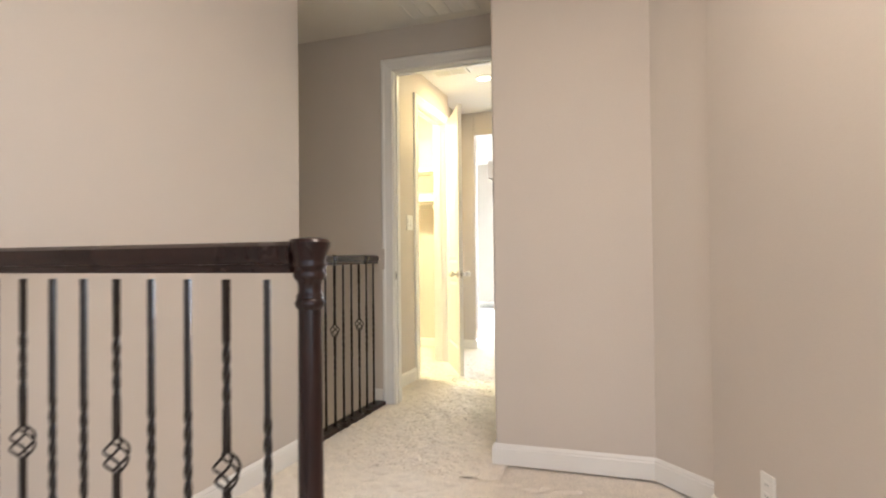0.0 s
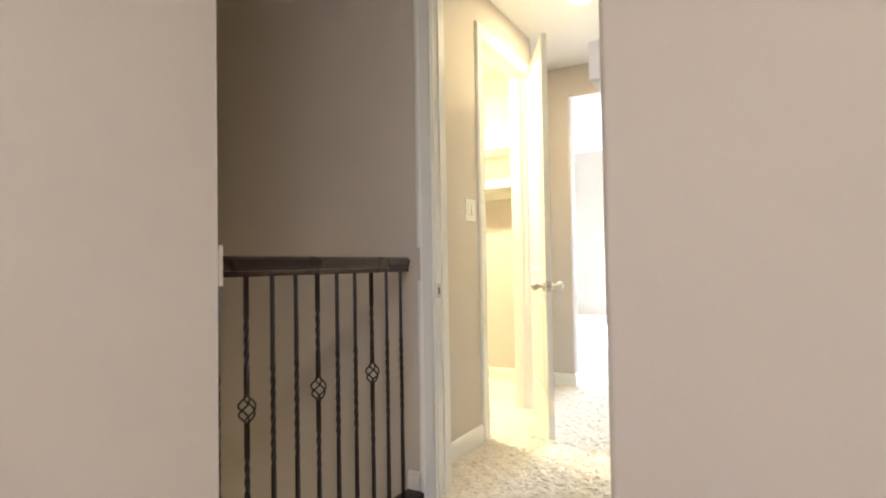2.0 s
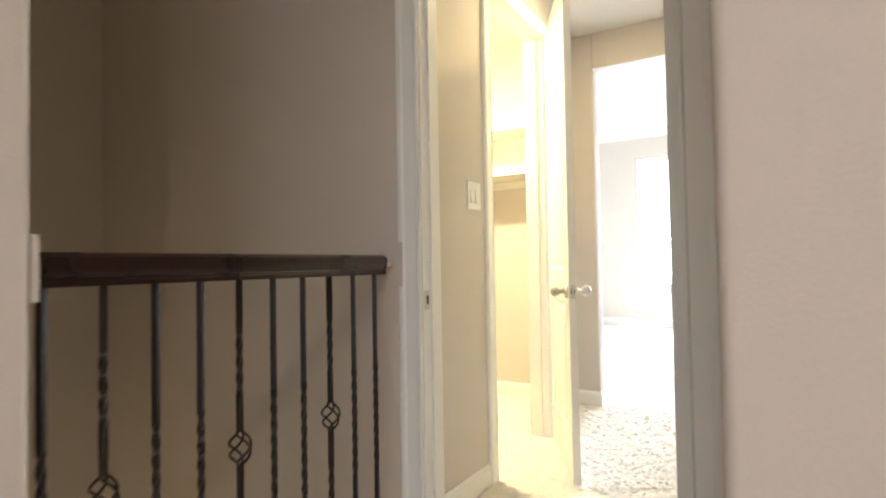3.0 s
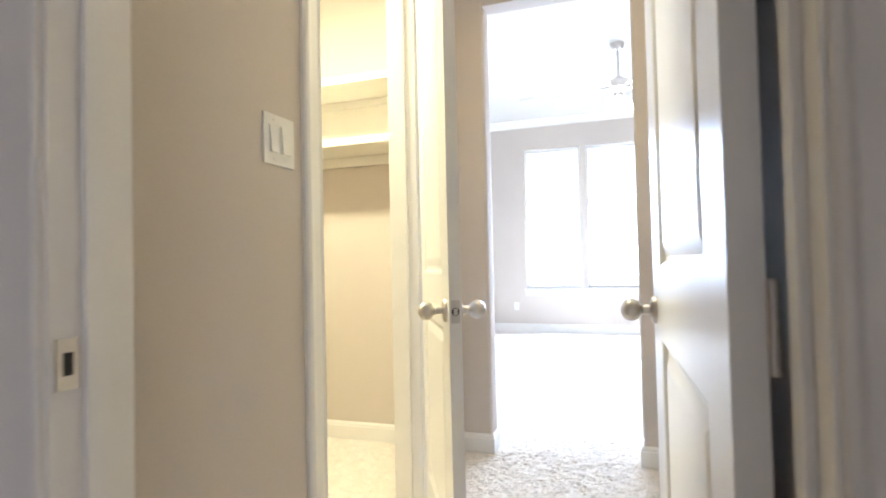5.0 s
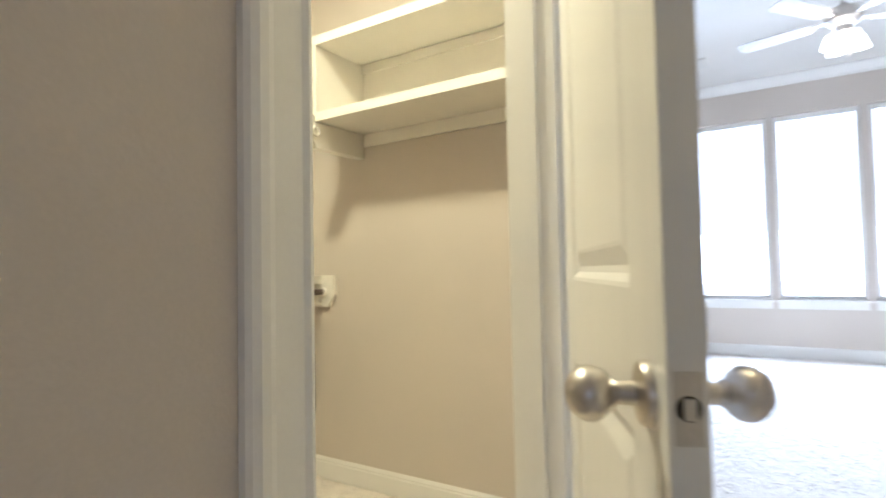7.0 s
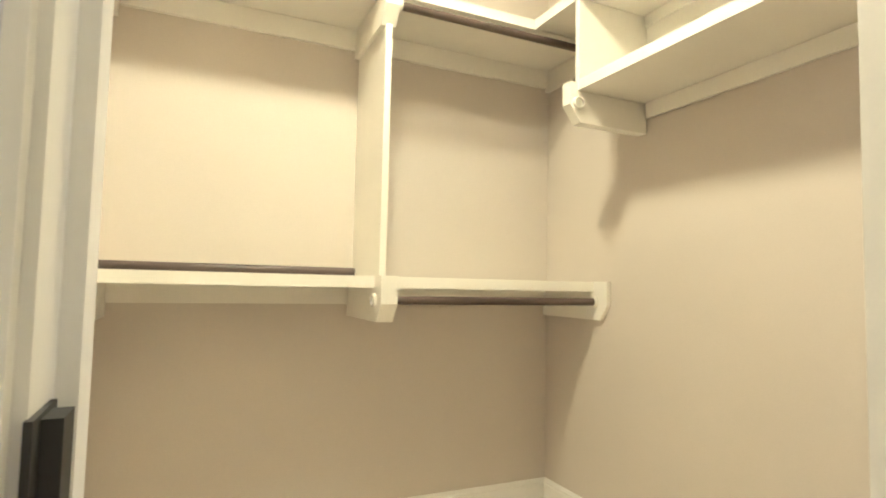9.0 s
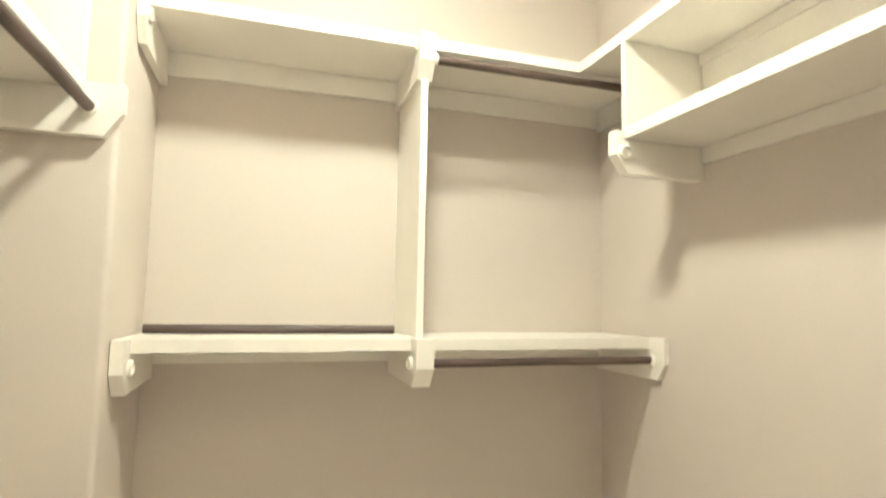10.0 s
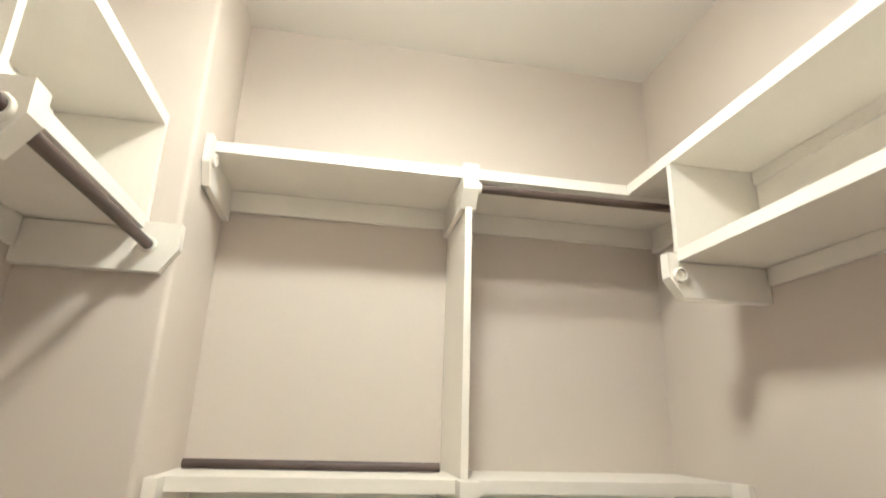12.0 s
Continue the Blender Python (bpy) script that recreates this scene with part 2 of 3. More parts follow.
# ---- walls, floors, ceilings ----
def build_shell():
    bm = boxes((-1.83, 0, -3.0, DX0, 0.115, 3.0), (DX1, 0, 0, 1.30, 0.115, 3.0), (DX0, 0, DH, DX1, 0.115, 3.0))
    solid("wall_door", bm, PAINT, "beige painted wall round the inner doorway", "wall", "structure")
    bm = bmesh.new()
    bull_wall(bm, 0.0, -6.6, -3.0, LX, LE, 3.0, (2, 3))
    solid("wall_hall_side", bm, PAINT, "beige painted hall wall with a rounded end", "wall", "structure", smooth=True)
    bm = boxes((-1.95, -6.6, -3.0, -1.83, 0.115, 3.0))
    solid("wall_stairwell", bm, PAINT, "beige painted stairwell wall in shade", "wall", "structure")
    bm = boxes((-1.83, -4.6, -3.0, 0.0, -4.5, 3.0))
    solid("wall_stairwell_end", bm, PAINT, "beige painted stairwell wall", "wall", "structure")
    bm = bmesh.new()
    r = 0.018
    pts = [(1.128 + r + r * math.cos(a), -0.905 + r + r * math.sin(a)) for a in [radians(180 + 90 * i / 5) for i in range(6)]]
    face = pts + [(1.905, -0.885), (2.150, -1.130), (2.112, -1.255), (2.62, -2.45), (2.62, -3.7), (2.75, -3.7), (2.75, -2.40), (2.28, -1.15), (1.99, -0.78), (1.30, -0.78), (1.30, 0.0), (1.128, 0.0)]
    loft(bm, [[(x, y, 0) for x, y in face], [(x, y, 3.0) for x, y in face]])
    solid("wall_hall_angled", bm, PAINT, "beige painted hall wall with angled corners", "wall", "structure", smooth=True)
    # unseen side wall; its opening is made up to go with a fill lamp
    bm = boxes((2.62, -6.6, 0, 2.75, -5.5, 3.0), (2.62, -5.5, 0, 2.75, -3.7, 0.5), (2.62, -5.5, 2.5, 2.75, -3.7, 3.0))
    solid("wall_hall_fill_side", bm, PAINT, "unseen beige hall wall with an opening added for the side fill lamp", "wall", "structure")
    # far end of the hall, behind the walker, unseen; its opening is added for a fill lamp
    bm = boxes((0.15, -6.7, 0, 0.4, -6.6, 3.0), (2.2, -6.7, 0, 2.62, -6.6, 3.0), (0.4, -6.7, 0, 2.2, -6.6, 0.5), (0.4, -6.7, 2.5, 2.2, -6.6, 3.0))
    solid("wall_hall_end", bm, PAINT, "unseen beige painted wall with an opening added for the back fill lamp", "wall", "structure")
    # vestibule
    bm = boxes((XW - WT, 0.115, 0, XW, YJ, 3.0), (XW - WT, YH, 0, XW, YH + 0.10, 3.0), (XW - WT, YJ, DH, XW, YH, 3.0))
    solid("wall_closet_side", bm, PAINT, "beige painted wall with the closet doorway", "wall", "structure")
    solid("wall_closet_return", boxes((-0.18, YH + 0.101, 0, -0.13, OY, 3.0)), PAINT, "beige painted wall behind the closet door", "wall", "structure")
    bm = boxes((VR, 0.115, 0, VR + 0.12, OY, 3.0))
    solid("wall_vestibule", bm, PAINT, "beige painted vestibule wall", "wall", "structure")
    bm = bmesh.new()
    bull_wall(bm, -0.19, OY, 0, OX0, OY + 0.13, HB, (1, 2))
    box(bm, -2.6, CR + 0.02, 0, -0.19, OY + 0.13, HB)
    bull_wall(bm, OX1, OY, 0, 3.3, OY + 0.13, HB, (0, 3))
    box(bm, OX0, OY, OH, OX1, OY + 0.13, HB)
    solid("wall_bedroom_opening", bm, PAINT, "beige wall with a rounded drywall opening to the bedroom", "wall", "structure", smooth=True)
    # bedroom
    bm = bmesh.new()
    xs = [-2.6] + [v for w in WIN for v in w] + [3.3]
    for a, b in zip(xs[0::2], xs[1::2]):
        box(bm, a, YF, 0, b, YF + 0.14, HB)
    for a, b in WIN:
        box(bm, a, YF, 0, b, YF + 0.14, WZ0)
        box(bm, a, YF, WZ1, b, YF + 0.14, HB)
    solid("wall_windows", bm, PAINT, "beige bedroom wall with three tall windows", "wall", "structure")
    solid("wall_bedroom_west", boxes((-2.72, OY, 0, -2.6, YF + 0.14, HB)), PAINT, "beige painted bedroom wall", "wall", "structure")
    solid("wall_bedroom_east", boxes((3.3, OY, 0, 3.42, YF + 0.14, HB)), PAINT, "beige painted bedroom wall", "wall", "structure")
    # closet
    solid("wall_closet_back", boxes((CB - 0.12, CW - 0.1, 0, CB, CR + 0.019, 3.0)), PAINT, "beige closet back wall", "wall", "structure")
    solid("wall_closet_end", boxes((CB, CR, 0, -0.18, CR + 0.019, 3.0)), PAINT, "beige closet end wall", "wall", "structure")
    solid("wall_closet_near", boxes((CP, CW - 0.085, 0, XW - WT, CW, 3.0)), PAINT, "beige closet wall beside the doorway", "wall", "structure")
    bm = bmesh.new()
    bull_wall(bm, CB, CW - 0.085, 0, CP, CL, 3.0, (2,))
    solid("wall_closet_pier", bm, PAINT, "beige wall pier with a rounded corner in the closet", "wall", "structure", smooth=True)
    # ceilings
    solid("ceiling_hall", boxes((-1.95, -6.7, H, 2.75, 0.05, H + 0.1), (LX, -6.6, H - 0.001, 2.7, -1.2, H + 0.05)), CEIL, "flat white painted hall ceiling", "ceiling", "structure")
    solid("ceiling_vestibule", boxes((XW, 0.115, H, VR, OY, H + 0.1), (-0.13, YH + 0.1, H, XW, OY, H + 0.1)), CEIL, "white painted vestibule ceiling", "ceiling", "structure")
    solid("ceiling_closet", boxes((CB, CW, HC, XW - WT, CR, HC + 0.1)), CEIL, "white painted closet ceiling", "ceiling", "structure")
    solid("ceiling_bedroom", boxes((-2.6, OY + 0.13, HB, 3.3, YF, HB + 0.1)), CEIL, "white painted bedroom ceiling", "ceiling", "structure")
    # unseen slab added above the ceilings to block sky and sun
    solid("sky_block_slab", boxes((-2.9, -6.9, 3.45, 3.6, 8.3, 3.6)), CEIL, "unseen plain slab over the rooms that keeps sky light out", "roof", "structure")
    # floors
    solid("floor_base", boxes((LX, -6.7, -0.2, 2.75, 0.02, -0.012), (0.0, LE, -0.2, LX, 0.02, -0.012), (-2.0, 0.02, -0.2, 1.18, OY + 0.1, -0.012), (-2.7, OY + 0.1, -0.2, 3.4, YF + 0.1, -0.012)), CARPET, "subfloor under the beige carpet", "floor", "structure")
    solid("stair_landing", boxes((-1.83, -4.5, -1.75, 0.0, -0.0, -1.6)), CARPET, "beige carpeted stair landing below", "floor", "structure")
    solid("ground", boxes((-400, 9, -3.2, 400, 800, -3.0), (-400, -800, -3.2, 400, 9, -3.05)), GROUNDM, "flat lawn outside the windows", "ground", "structure")


def carpet(name, x0, y0, x1, y1, step, seed, label, rough=0.0023, swell=0.0022):
    """Tufted pile: a fine sheet with uneven height."""
    rng = np.random.RandomState(seed)
    nx, ny = int((x1 - x0) / step) + 1, int((y1 - y0) / step) + 1
    gx, gy = np.meshgrid(np.linspace(x0, x1, nx), np.linspace(y0, y1, ny))
    z = rng.normal(0, rough, gx.shape)
    for k in range(3):
        z += swell * np.sin(gx * (23 + 11 * k) + rng.rand() * 6 + 2 * np.sin(gy * (9 + 5 * k))) * np.sin(gy * (19 + 13 * k) + rng.rand() * 6)
    jx, jy = rng.uniform(-0.4, 0.4, gx.shape) * step, rng.uniform(-0.4, 0.4, gx.shape) * step
    jx[:, [0, -1]] = 0
    jy[[0, -1], :] = 0
    vs = np.stack([gx + jx, gy + jy, np.clip(z, -0.009, 0.009) - 0.002], -1).reshape(-1, 3)
    idx = np.arange(nx * ny).reshape(ny, nx)
    fs = np.stack([idx[:-1, :-1], idx[:-1, 1:], idx[1:, 1:], idx[1:, :-1]], -1).reshape(-1, 4)
    me = bpy.data.meshes.new(name)
    me.from_pydata(vs.tolist(), [], fs.tolist())
    me.materials.append(CARPET)
    return tagged(new(name, me), label, "carpet", "", "structure")


build_shell()
tagged(new("backdrop", mesh_of("backdrop", boxes((-60, 60, -3, 60, 60.2, 45)), glow("bright_overcast", (0.93, 0.97, 1.0), 3.0))), "plain bright overcast sky beyond the windows", "backdrop", "", "structure")
carpet("floor_hall", LX, -6.6, 2.75, LE, 0.03, 1, "beige cut-pile carpet on the hall floor")
carpet("floor_alcove", 0.02, LE, 1.20, 0.02, 0.012, 2, "beige cut-pile carpet on the alcove floor", 0.0024)
carpet("floor_vestibule", -0.14, 0.02, VR + 0.01, OY + 0.06, 0.012, 3, "beige cut-pile carpet in the vestibule", 0.0018)
carpet("floor_closet", -2.0, 0.2, -0.14, CR, 0.016, 4, "beige cut-pile carpet on the closet floor")
carpet("floor_bedroom_front", -1.6, OY + 0.06, 2.0, 5.0, 0.013, 5, "beige cut-pile carpet in the bedroom", 0.0014, 0.0004)
carpet("floor_bedroom", -2.6, 5.0, 3.3, YF, 0.04, 6, "beige cut-pile carpet under the bedroom windows")
carpet("floor_bedroom_side", -2.6, OY + 0.13, -1.6, 5.0, 0.05, 7, "beige cut-pile carpet in the bedroom corner")
carpet("floor_bedroom_corner", 2.0, OY + 0.13, 3.3, 5.0, 0.05, 8, "beige cut-pile carpet in the bedroom corner")

# ---- trim ----
BASE = ((0, 0), (0.014, 0), (0.014, 0.080), (0.011, 0.084), (0.012, 0.092), (0.008, 0.098), (0.004, 0.105), (0, 0.105))
CASE = ((0, 0), (0, 0.011), (0.006, 0.014), (0.012, 0.010), (0.020, 0.011), (0.048, 0.015), (0.056, 0.019), (0.066, 0.020), (0.073, 0.016), (0.0765, 0.010), (0.0765, 0))
CROWN = ((0, 0), (0.012, 0), (0.02, 0.02), (0.05, 0.05), (0.075, 0.085), (0.09, 0.09), (0.09, 0.105), (0, 0.105))


def run_trim(name, line, profile, z, material, label, category):
    """A moulding along a floor line; the room lies on the line's left side; corners are mitred."""
    bm = bmesh.new()
    P = [Vector((p[0], p[1])) for p in line]
    rings = []
    for i, p in enumerate(P):
        d0 = (p - P[i - 1]).normalized() if i else None
        d1 = (P[i + 1] - p).normalized() if i < len(P) - 1 else None
        n0 = Vector((-d0.y, d0.x)) if d0 else None
        n1 = Vector((-d1.y, d1.x)) if d1 else None
        if n0 and n1:
            n = (n0 + n1) / (1 + n0.dot(n1))
        else:
            n = n0 or n1
        rings.append([(p.x + n.x * u, p.y + n.y * u, z + v) for u, v in profile])
    loft(bm, rings)
    return solid(name, bm, material, label, category, "structure")


BB = "white painted moulded baseboard along the carpet"
run_trim("baseboard", [(LX, LE), (LX, -6.5)], BASE, 0, TRIM, BB, "baseboard")
run_trim("baseboard", [(2.62, -6.5), (2.62, -2.45), (2.112, -1.255), (2.150, -1.130), (1.905, -0.885), (1.128, -0.905), (1.128, -0.02)], BASE, 0, TRIM, BB, "baseboard")
run_trim("baseboard", [(1.128, 0.0), (DX1 + 0.076, 0.0)], BASE, 0, TRIM, BB, "baseboard")
run_trim("baseboard", [(0.062, 0.0), (-0.0, 0.0)], BASE, 0, TRIM, BB, "baseboard")
run_trim("baseboard", [(XW, YJ - 0.076), (XW, 0.115)], BASE, 0, TRIM, BB, "baseboard")
run_trim("baseboard", [(-0.13, OY), (-0.13, YH + 0.1)], BASE, 0, TRIM, BB, "baseboard")
run_trim("baseboard", [(OX0, OY + 0.13), (OX0, OY), (-0.13, OY)], BASE, 0, TRIM, BB, "baseboard")
run_trim("baseboard", [(VR, 0.12), (VR, OY), (OX1, OY), (OX1, OY + 0.13)], BASE, 0, TRIM, BB, "baseboard")
run_trim("baseboard", [(3.3, YF), (-2.6, YF)], [(u, v * 1.26) for u, v in BASE], 0, TRIM, BB, "baseboard")
run_trim("baseboard", [(-0.182, CR), (CB, CR), (CB, CL), (CP, CL), (CP, CW), (XW - WT, CW)], BASE, 0, TRIM, BB, "baseboard")
run_trim("crown_moulding", [(3.3, YF), (-2.6, YF), (-2.6, OY + 0.13)], [(u, v) for u, v in CROWN], HB - 0.105, TRIM, "white crown moulding under the bedroom ceiling", "moulding")


def casing(name, m, w, h, label):
    """Moulded casing round an opening w wide and h high; local x across, z up, the wall face at y = 0, the room at -y."""
    th = thing(name, (0, 0, 0), label, "door casing", kind="structure")
    th.matrix_basis = m

    q = 0.011

    def ring(x, z, ux, uz):
        return [(x + ux * u * 1.163, -v, z + uz * u * 1.163) for u, v in CASE]
    for nm, a, b in (("side_casing", ring(q, 0, -1, 0), ring(q, h - q, -1, 1)), ("head_casing", ring(q, h - q, -1, 1), ring(w - q, h - q, 1, 1)), ("side_casing", ring(w - q, h - q, 1, 1), ring(w - q, 0, 1, 0))):
        bm = bmesh.new()
        loft(bm, [a, b])
        part(nm, bm, TRIM, th)
    return th


def jamb(th, w, h, depth, stop):
    """Lining boards in the opening, with a stop strip."""
    for nm, b in (("jamb_board", (0, 0, 0, 0.016, depth, h)), ("jamb_board", (w - 0.016, 0, 0, w, depth, h)), ("head_board", (0.016, 0, h - 0.016, w - 0.016, depth, h)),
                  ("stop_strip", (0.016, stop, 0, 0.025, stop + 0.034, h - 0.016)), ("stop_strip", (w - 0.025, stop, 0, w - 0.016, stop + 0.034, h - 0.016)), ("stop_strip", (0.025, stop, h - 0.025, w - 0.025, stop + 0.034, h - 0.016))):
        part(nm, boxes(b), TRIM, th, bevel=0.002)


G = 0.003
c1 = casing("door_casing", pose(DX0 + G, 0, 0), DX1 - DX0 - 2 * G, DH, "white moulded casing round the inner doorway")
jamb(c1, DX1 - DX0 - 2 * G, DH, 0.115, 0.045)
casing("door_casing", pose(DX1 - G, 0.115, 0, 0, 0, 180), DX1 - DX0 - 2 * G, DH, "white moulded casing on the vestibule side")
c2 = casing("closet_casing", pose(XW, YJ + G, 0, 0, 0, 90), YH - YJ - 2 * G, DH, "white moulded casing round the closet doorway")
jamb(c2, YH - YJ - 2 * G, DH, WT, 0.045)
casing("closet_casing", pose(XW - WT, YH - G, 0, 0, 0, 270), YH - YJ - 2 * G, DH, "white moulded casing inside the closet")
# strike plates
part("strike_plate", boxes((0.0155, 0.008, 0.90, 0.0185, 0.038, 0.965)), NICKEL, c1, "satin nickel strike plate", bevel=0.001)
part("strike_hole", boxes((0.0165, 0.017, 0.918, 0.0190, 0.030, 0.947)), DARKM, c1, "dark latch hole")
part("strike_plate", boxes((0.0155, -0.004, 0.884, 0.0185, 0.038, 0.946)), DARKM, c2, "dark strike plate edge", bevel=0.001)
part("strike_lip", boxes((0.0175, 0.008, 0.886, 0.026, 0.030, 0.944)), DARKM, c2, "dark curved strike lip", bevel=0.0045)


# ---- doors ----
def knob_profile():
    pr = [(0.0, 0.0), (0.033, 0.0), (0.033, 0.004), (0.030, 0.009), (0.020, 0.012), (0.012, 0.014), (0.011, 0.030), (0.014, 0.034)]
    for i in range(9):
        a = radians(-62 + 152 * i / 8)
        pr.append((max(0.0275 * math.cos(a), 0.0005), 0.057 + 0.024 * math.sin(a)))
    return pr


def panel_door(name, m, w, h, label, sides, pin_y=-0.004, st=0.105, back=0.062, sh=0.105):
    """A moulded two-panel slab: local x from hinge to latch, y through the thickness, z up."""
    T = 0.035
    th = thing(name, (0, 0, 0), label, "door")
    th.matrix_basis = m
    rows = ((0.22, 0.845), (1.00, h - 0.13))
    bm = boxes((0, 0, 0, sh, T, h), (w - st, 0, 0, w, T, h), (sh, 0, 0, w - st, T, rows[0][0]), (sh, 0, rows[0][1], w - st, T, rows[1][0]), (sh, 0, rows[1][1], w - st, T, h))
    bmesh.ops.remove_doubles(bm, verts=bm.verts, dist=1e-5)
    slab = part("slab", bm, DOORP, th)
    for z0, z1 in rows:
        bm = bmesh.new()
        for s in (0, 1):
            rings = []
            for inset, dep in ((0, 0.0), (0.006, 0.002), (0.016, 0.011), (0.026, 0.012), (0.050, 0.004), (0.056, 0.003)):
                y = dep if s == 0 else T - dep
                rings.append([(sh + inset, y, z0 + inset), (w - st - inset, y, z0 + inset), (w - st - inset, y, z1 - inset), (sh + inset, y, z1 - inset)])
            vr = loft(bm, rings, caps=False)
            bm.faces.new(vr[-1])
        part("panel", bm, DOORP, slab)
    for s in sides:
        bm = bmesh.new()
        lathe(bm, [(r, (T + q) if s > 0 else -q) for r, q in knob_profile()], (w - back, 0, 0.900), "y", 28)
        part("knob", bm, NICKEL, th, "satin nickel round door knob", smooth=True)
    part("latch_plate", boxes((w - 0.0005, 0.005, 0.868, w + 0.0012, T - 0.005, 0.932)), NICKEL, th, "satin nickel latch plate", bevel=0.0005)
    bm = bmesh.new()
    lathe(bm, [(0.0, 0.0), (0.0112, 0.0), (0.0112, 0.0006), (0.0, 0.0008)], (w + 0.001, T / 2, 0.900), "x", 20)
    part("latch_recess", bm, DARKM, th)
    part("latch_bolt", boxes((w + 0.0010, T / 2 - 0.005, 0.891, w + 0.006, T / 2 + 0.005, 0.909)), NICKEL, th, bevel=0.002)
    for z in (0.876, 0.924):
        bm = bmesh.new()
        lathe(bm, [(0.0, 0.0), (0.003, 0.0), (0.003, 0.0006), (0.0, 0.001)], (w + 0.001, T / 2, z), "x", 10)
        part("screw", bm, NICKEL, th)
    for z in (0.22, 0.95, 1.62, 2.24):
        bm = bmesh.new()
        lathe(bm, [(0.0, -0.045), (0.0055, -0.045), (0.0055, 0.045), (0.003, 0.05), (0.0, 0.05)], (-0.004, pin_y, z), "z", 12)
        part("hinge", bm, NICKEL, th, smooth=True)
    return th


def angle_to(hinge, free):
    return math.degrees(math.atan2(free[1] - hinge[1], free[0] - hinge[0]))


panel_door("closet_door", pose(0.012, 1.616, 0.012, 0, 0, angle_to((0.012, 1.616), (0.340, 0.985))), 0.711, 2.415, "white two-panel closet door standing ajar into the vestibule", (-1, 1), 0.039, 0.130, 0.062, 0.090)
panel_door("entry_door", pose(0.957, 0.140, 0.026, 0, 0, 93.3), 0.860, 2.405, "white two-panel door open against the vestibule wall", (-1, 1), -0.004, 0.170, 0.056, 0.130)


# ---- railings ----
def baluster(basket, at, group):
    th = thing("baluster", at, "dark bronze iron baluster" + (" with a twisted basket" if basket else " with a twisted middle"), "baluster", group)
    bm = bmesh.new()
    a = 0.0064
    rings = []

    def sq(z, deg, s=1.0):
        c, sn = math.cos(radians(deg)), math.sin(radians(deg))
        return [(a * s * (x * c - y * sn), a * s * (x * sn + y * c), z) for x, y in ((-1, -1), (1, -1), (1, 1), (-1, 1))]
    z, deg = 0.0, 0.0
    zs = [0.0] + ([0.31 + 0.01 * i for i in range(16)] + [0.568, 0.648] + [0.74 + 0.01 * i for i in range(16)] if basket else [0.40 + 0.01 * i for i in range(34)]) + [1.02]
    for q in zs:
        if 0.0 < q < 1.0 and q not in (0.568, 0.648):
            deg += 22
        rings.append(sq(q, deg))
    if basket:
        k = zs.index(0.568)
        loft(bm, rings[:k + 1])
        loft(bm, rings[k + 1:])
    else:
        loft(bm, rings)
    bar = part("bar", bm, IRON, th)
    bm = boxes((-0.015, -0.015, 0.0, 0.015, 0.015, 0.02))
    part("shoe", bm, IRON, th, bevel=0.004)
    if basket:
        for w in range(4):
            pts = []
            for i in range(13):
                f = i / 12
                ang = radians(90 * w + 200 * f)
                r = 0.002 + 0.026 * math.sin(math.pi * f) ** 0.8
                pts.append((r * math.cos(ang), r * math.sin(ang), 0.565 + 0.085 * f))
            bm = bmesh.new()
            tube(bm, pts, 0.0034, 6)
            part("basket_wire", bm, IRON, th, smooth=True)
    return th


RAILP = ((-0.024, 0.0), (0.024, 0.0), (0.027, 0.010), (0.024, 0.018), (0.030, 0.026), (0.033, 0.040), (0.030, 0.054), (0.016, 0.063), (-0.016, 0.063), (-0.030, 0.054), (-0.033, 0.040), (-0.030, 0.026), (-0.024, 0.018), (-0.027, 0.010))


def handrail(name, a, b, z, label):
    d = (Vector(b) - Vector(a)).normalized()
    n = Vector((-d.y, d.x))
    th = thing(name, (a[0], a[1], z), label, "handrail")
    for nm, pts in (("top_rail", [q for q in RAILP if q[1] >= 0.018]), ("lower_moulding", ((-0.024, 0.0), (0.024, 0.0), (0.027, 0.010), (0.0235, 0.0175), (-0.0235, 0.0175), (-0.027, 0.010)))):
        bm = bmesh.new()
        loft(bm, [[(p[0] - a[0] + n.x * u, p[1] - a[1] + n.y * u, v * 1.02) for u, v in pts] for p in (a, b)])
        part(nm, bm, ESPRESSO, th, smooth=True)
    return th


RX = 0.045
handrail("handrail", (RX, LE), (RX, -0.088), 1.022, "dark espresso wooden handrail over iron balusters")
NX, NY = 1.208, -2.736
handrail("handrail", (LX, NY), (NX - 0.03, NY), 1.034, "dark espresso wooden handrail ending at a newel")
solid("shoe_rail", boxes((RX - 0.045, LE, -0.01, RX + 0.045, -0.002, 0.022)), ESPRESSO, "dark wooden floor rail under the balusters", "rail", bevel=0.006)
solid("shoe_rail", boxes((LX, NY - 0.045, -0.01, NX - 0.04, NY + 0.045, 0.022)), ESPRESSO, "dark wooden floor rail under the balusters", "rail", bevel=0.006)
# wall plate behind the rail's end
rosette = thing("rail_rosette", (RX, 0.0, 1.055), "beige painted wall block behind the handrail end", "rail bracket")
part("plate", boxes((-0.042, -0.020, -0.075, 0.046, -0.001, 0.075)), PAINT, rosette, bevel=0.012)
ros2 = thing("rail_rosette", (RX, LE, 1.055), "beige painted wall block at the handrail end", "rail bracket")
part("plate", boxes((-0.040, 0.001, -0.055, 0.066, 0.013, 0.060)), PAINT, ros2, bevel=0.005)
part("stub", boxes((-0.008, -0.086, -0.008, 0.008, -0.019, 0.008)), PAINT, rosette, bevel=0.004)
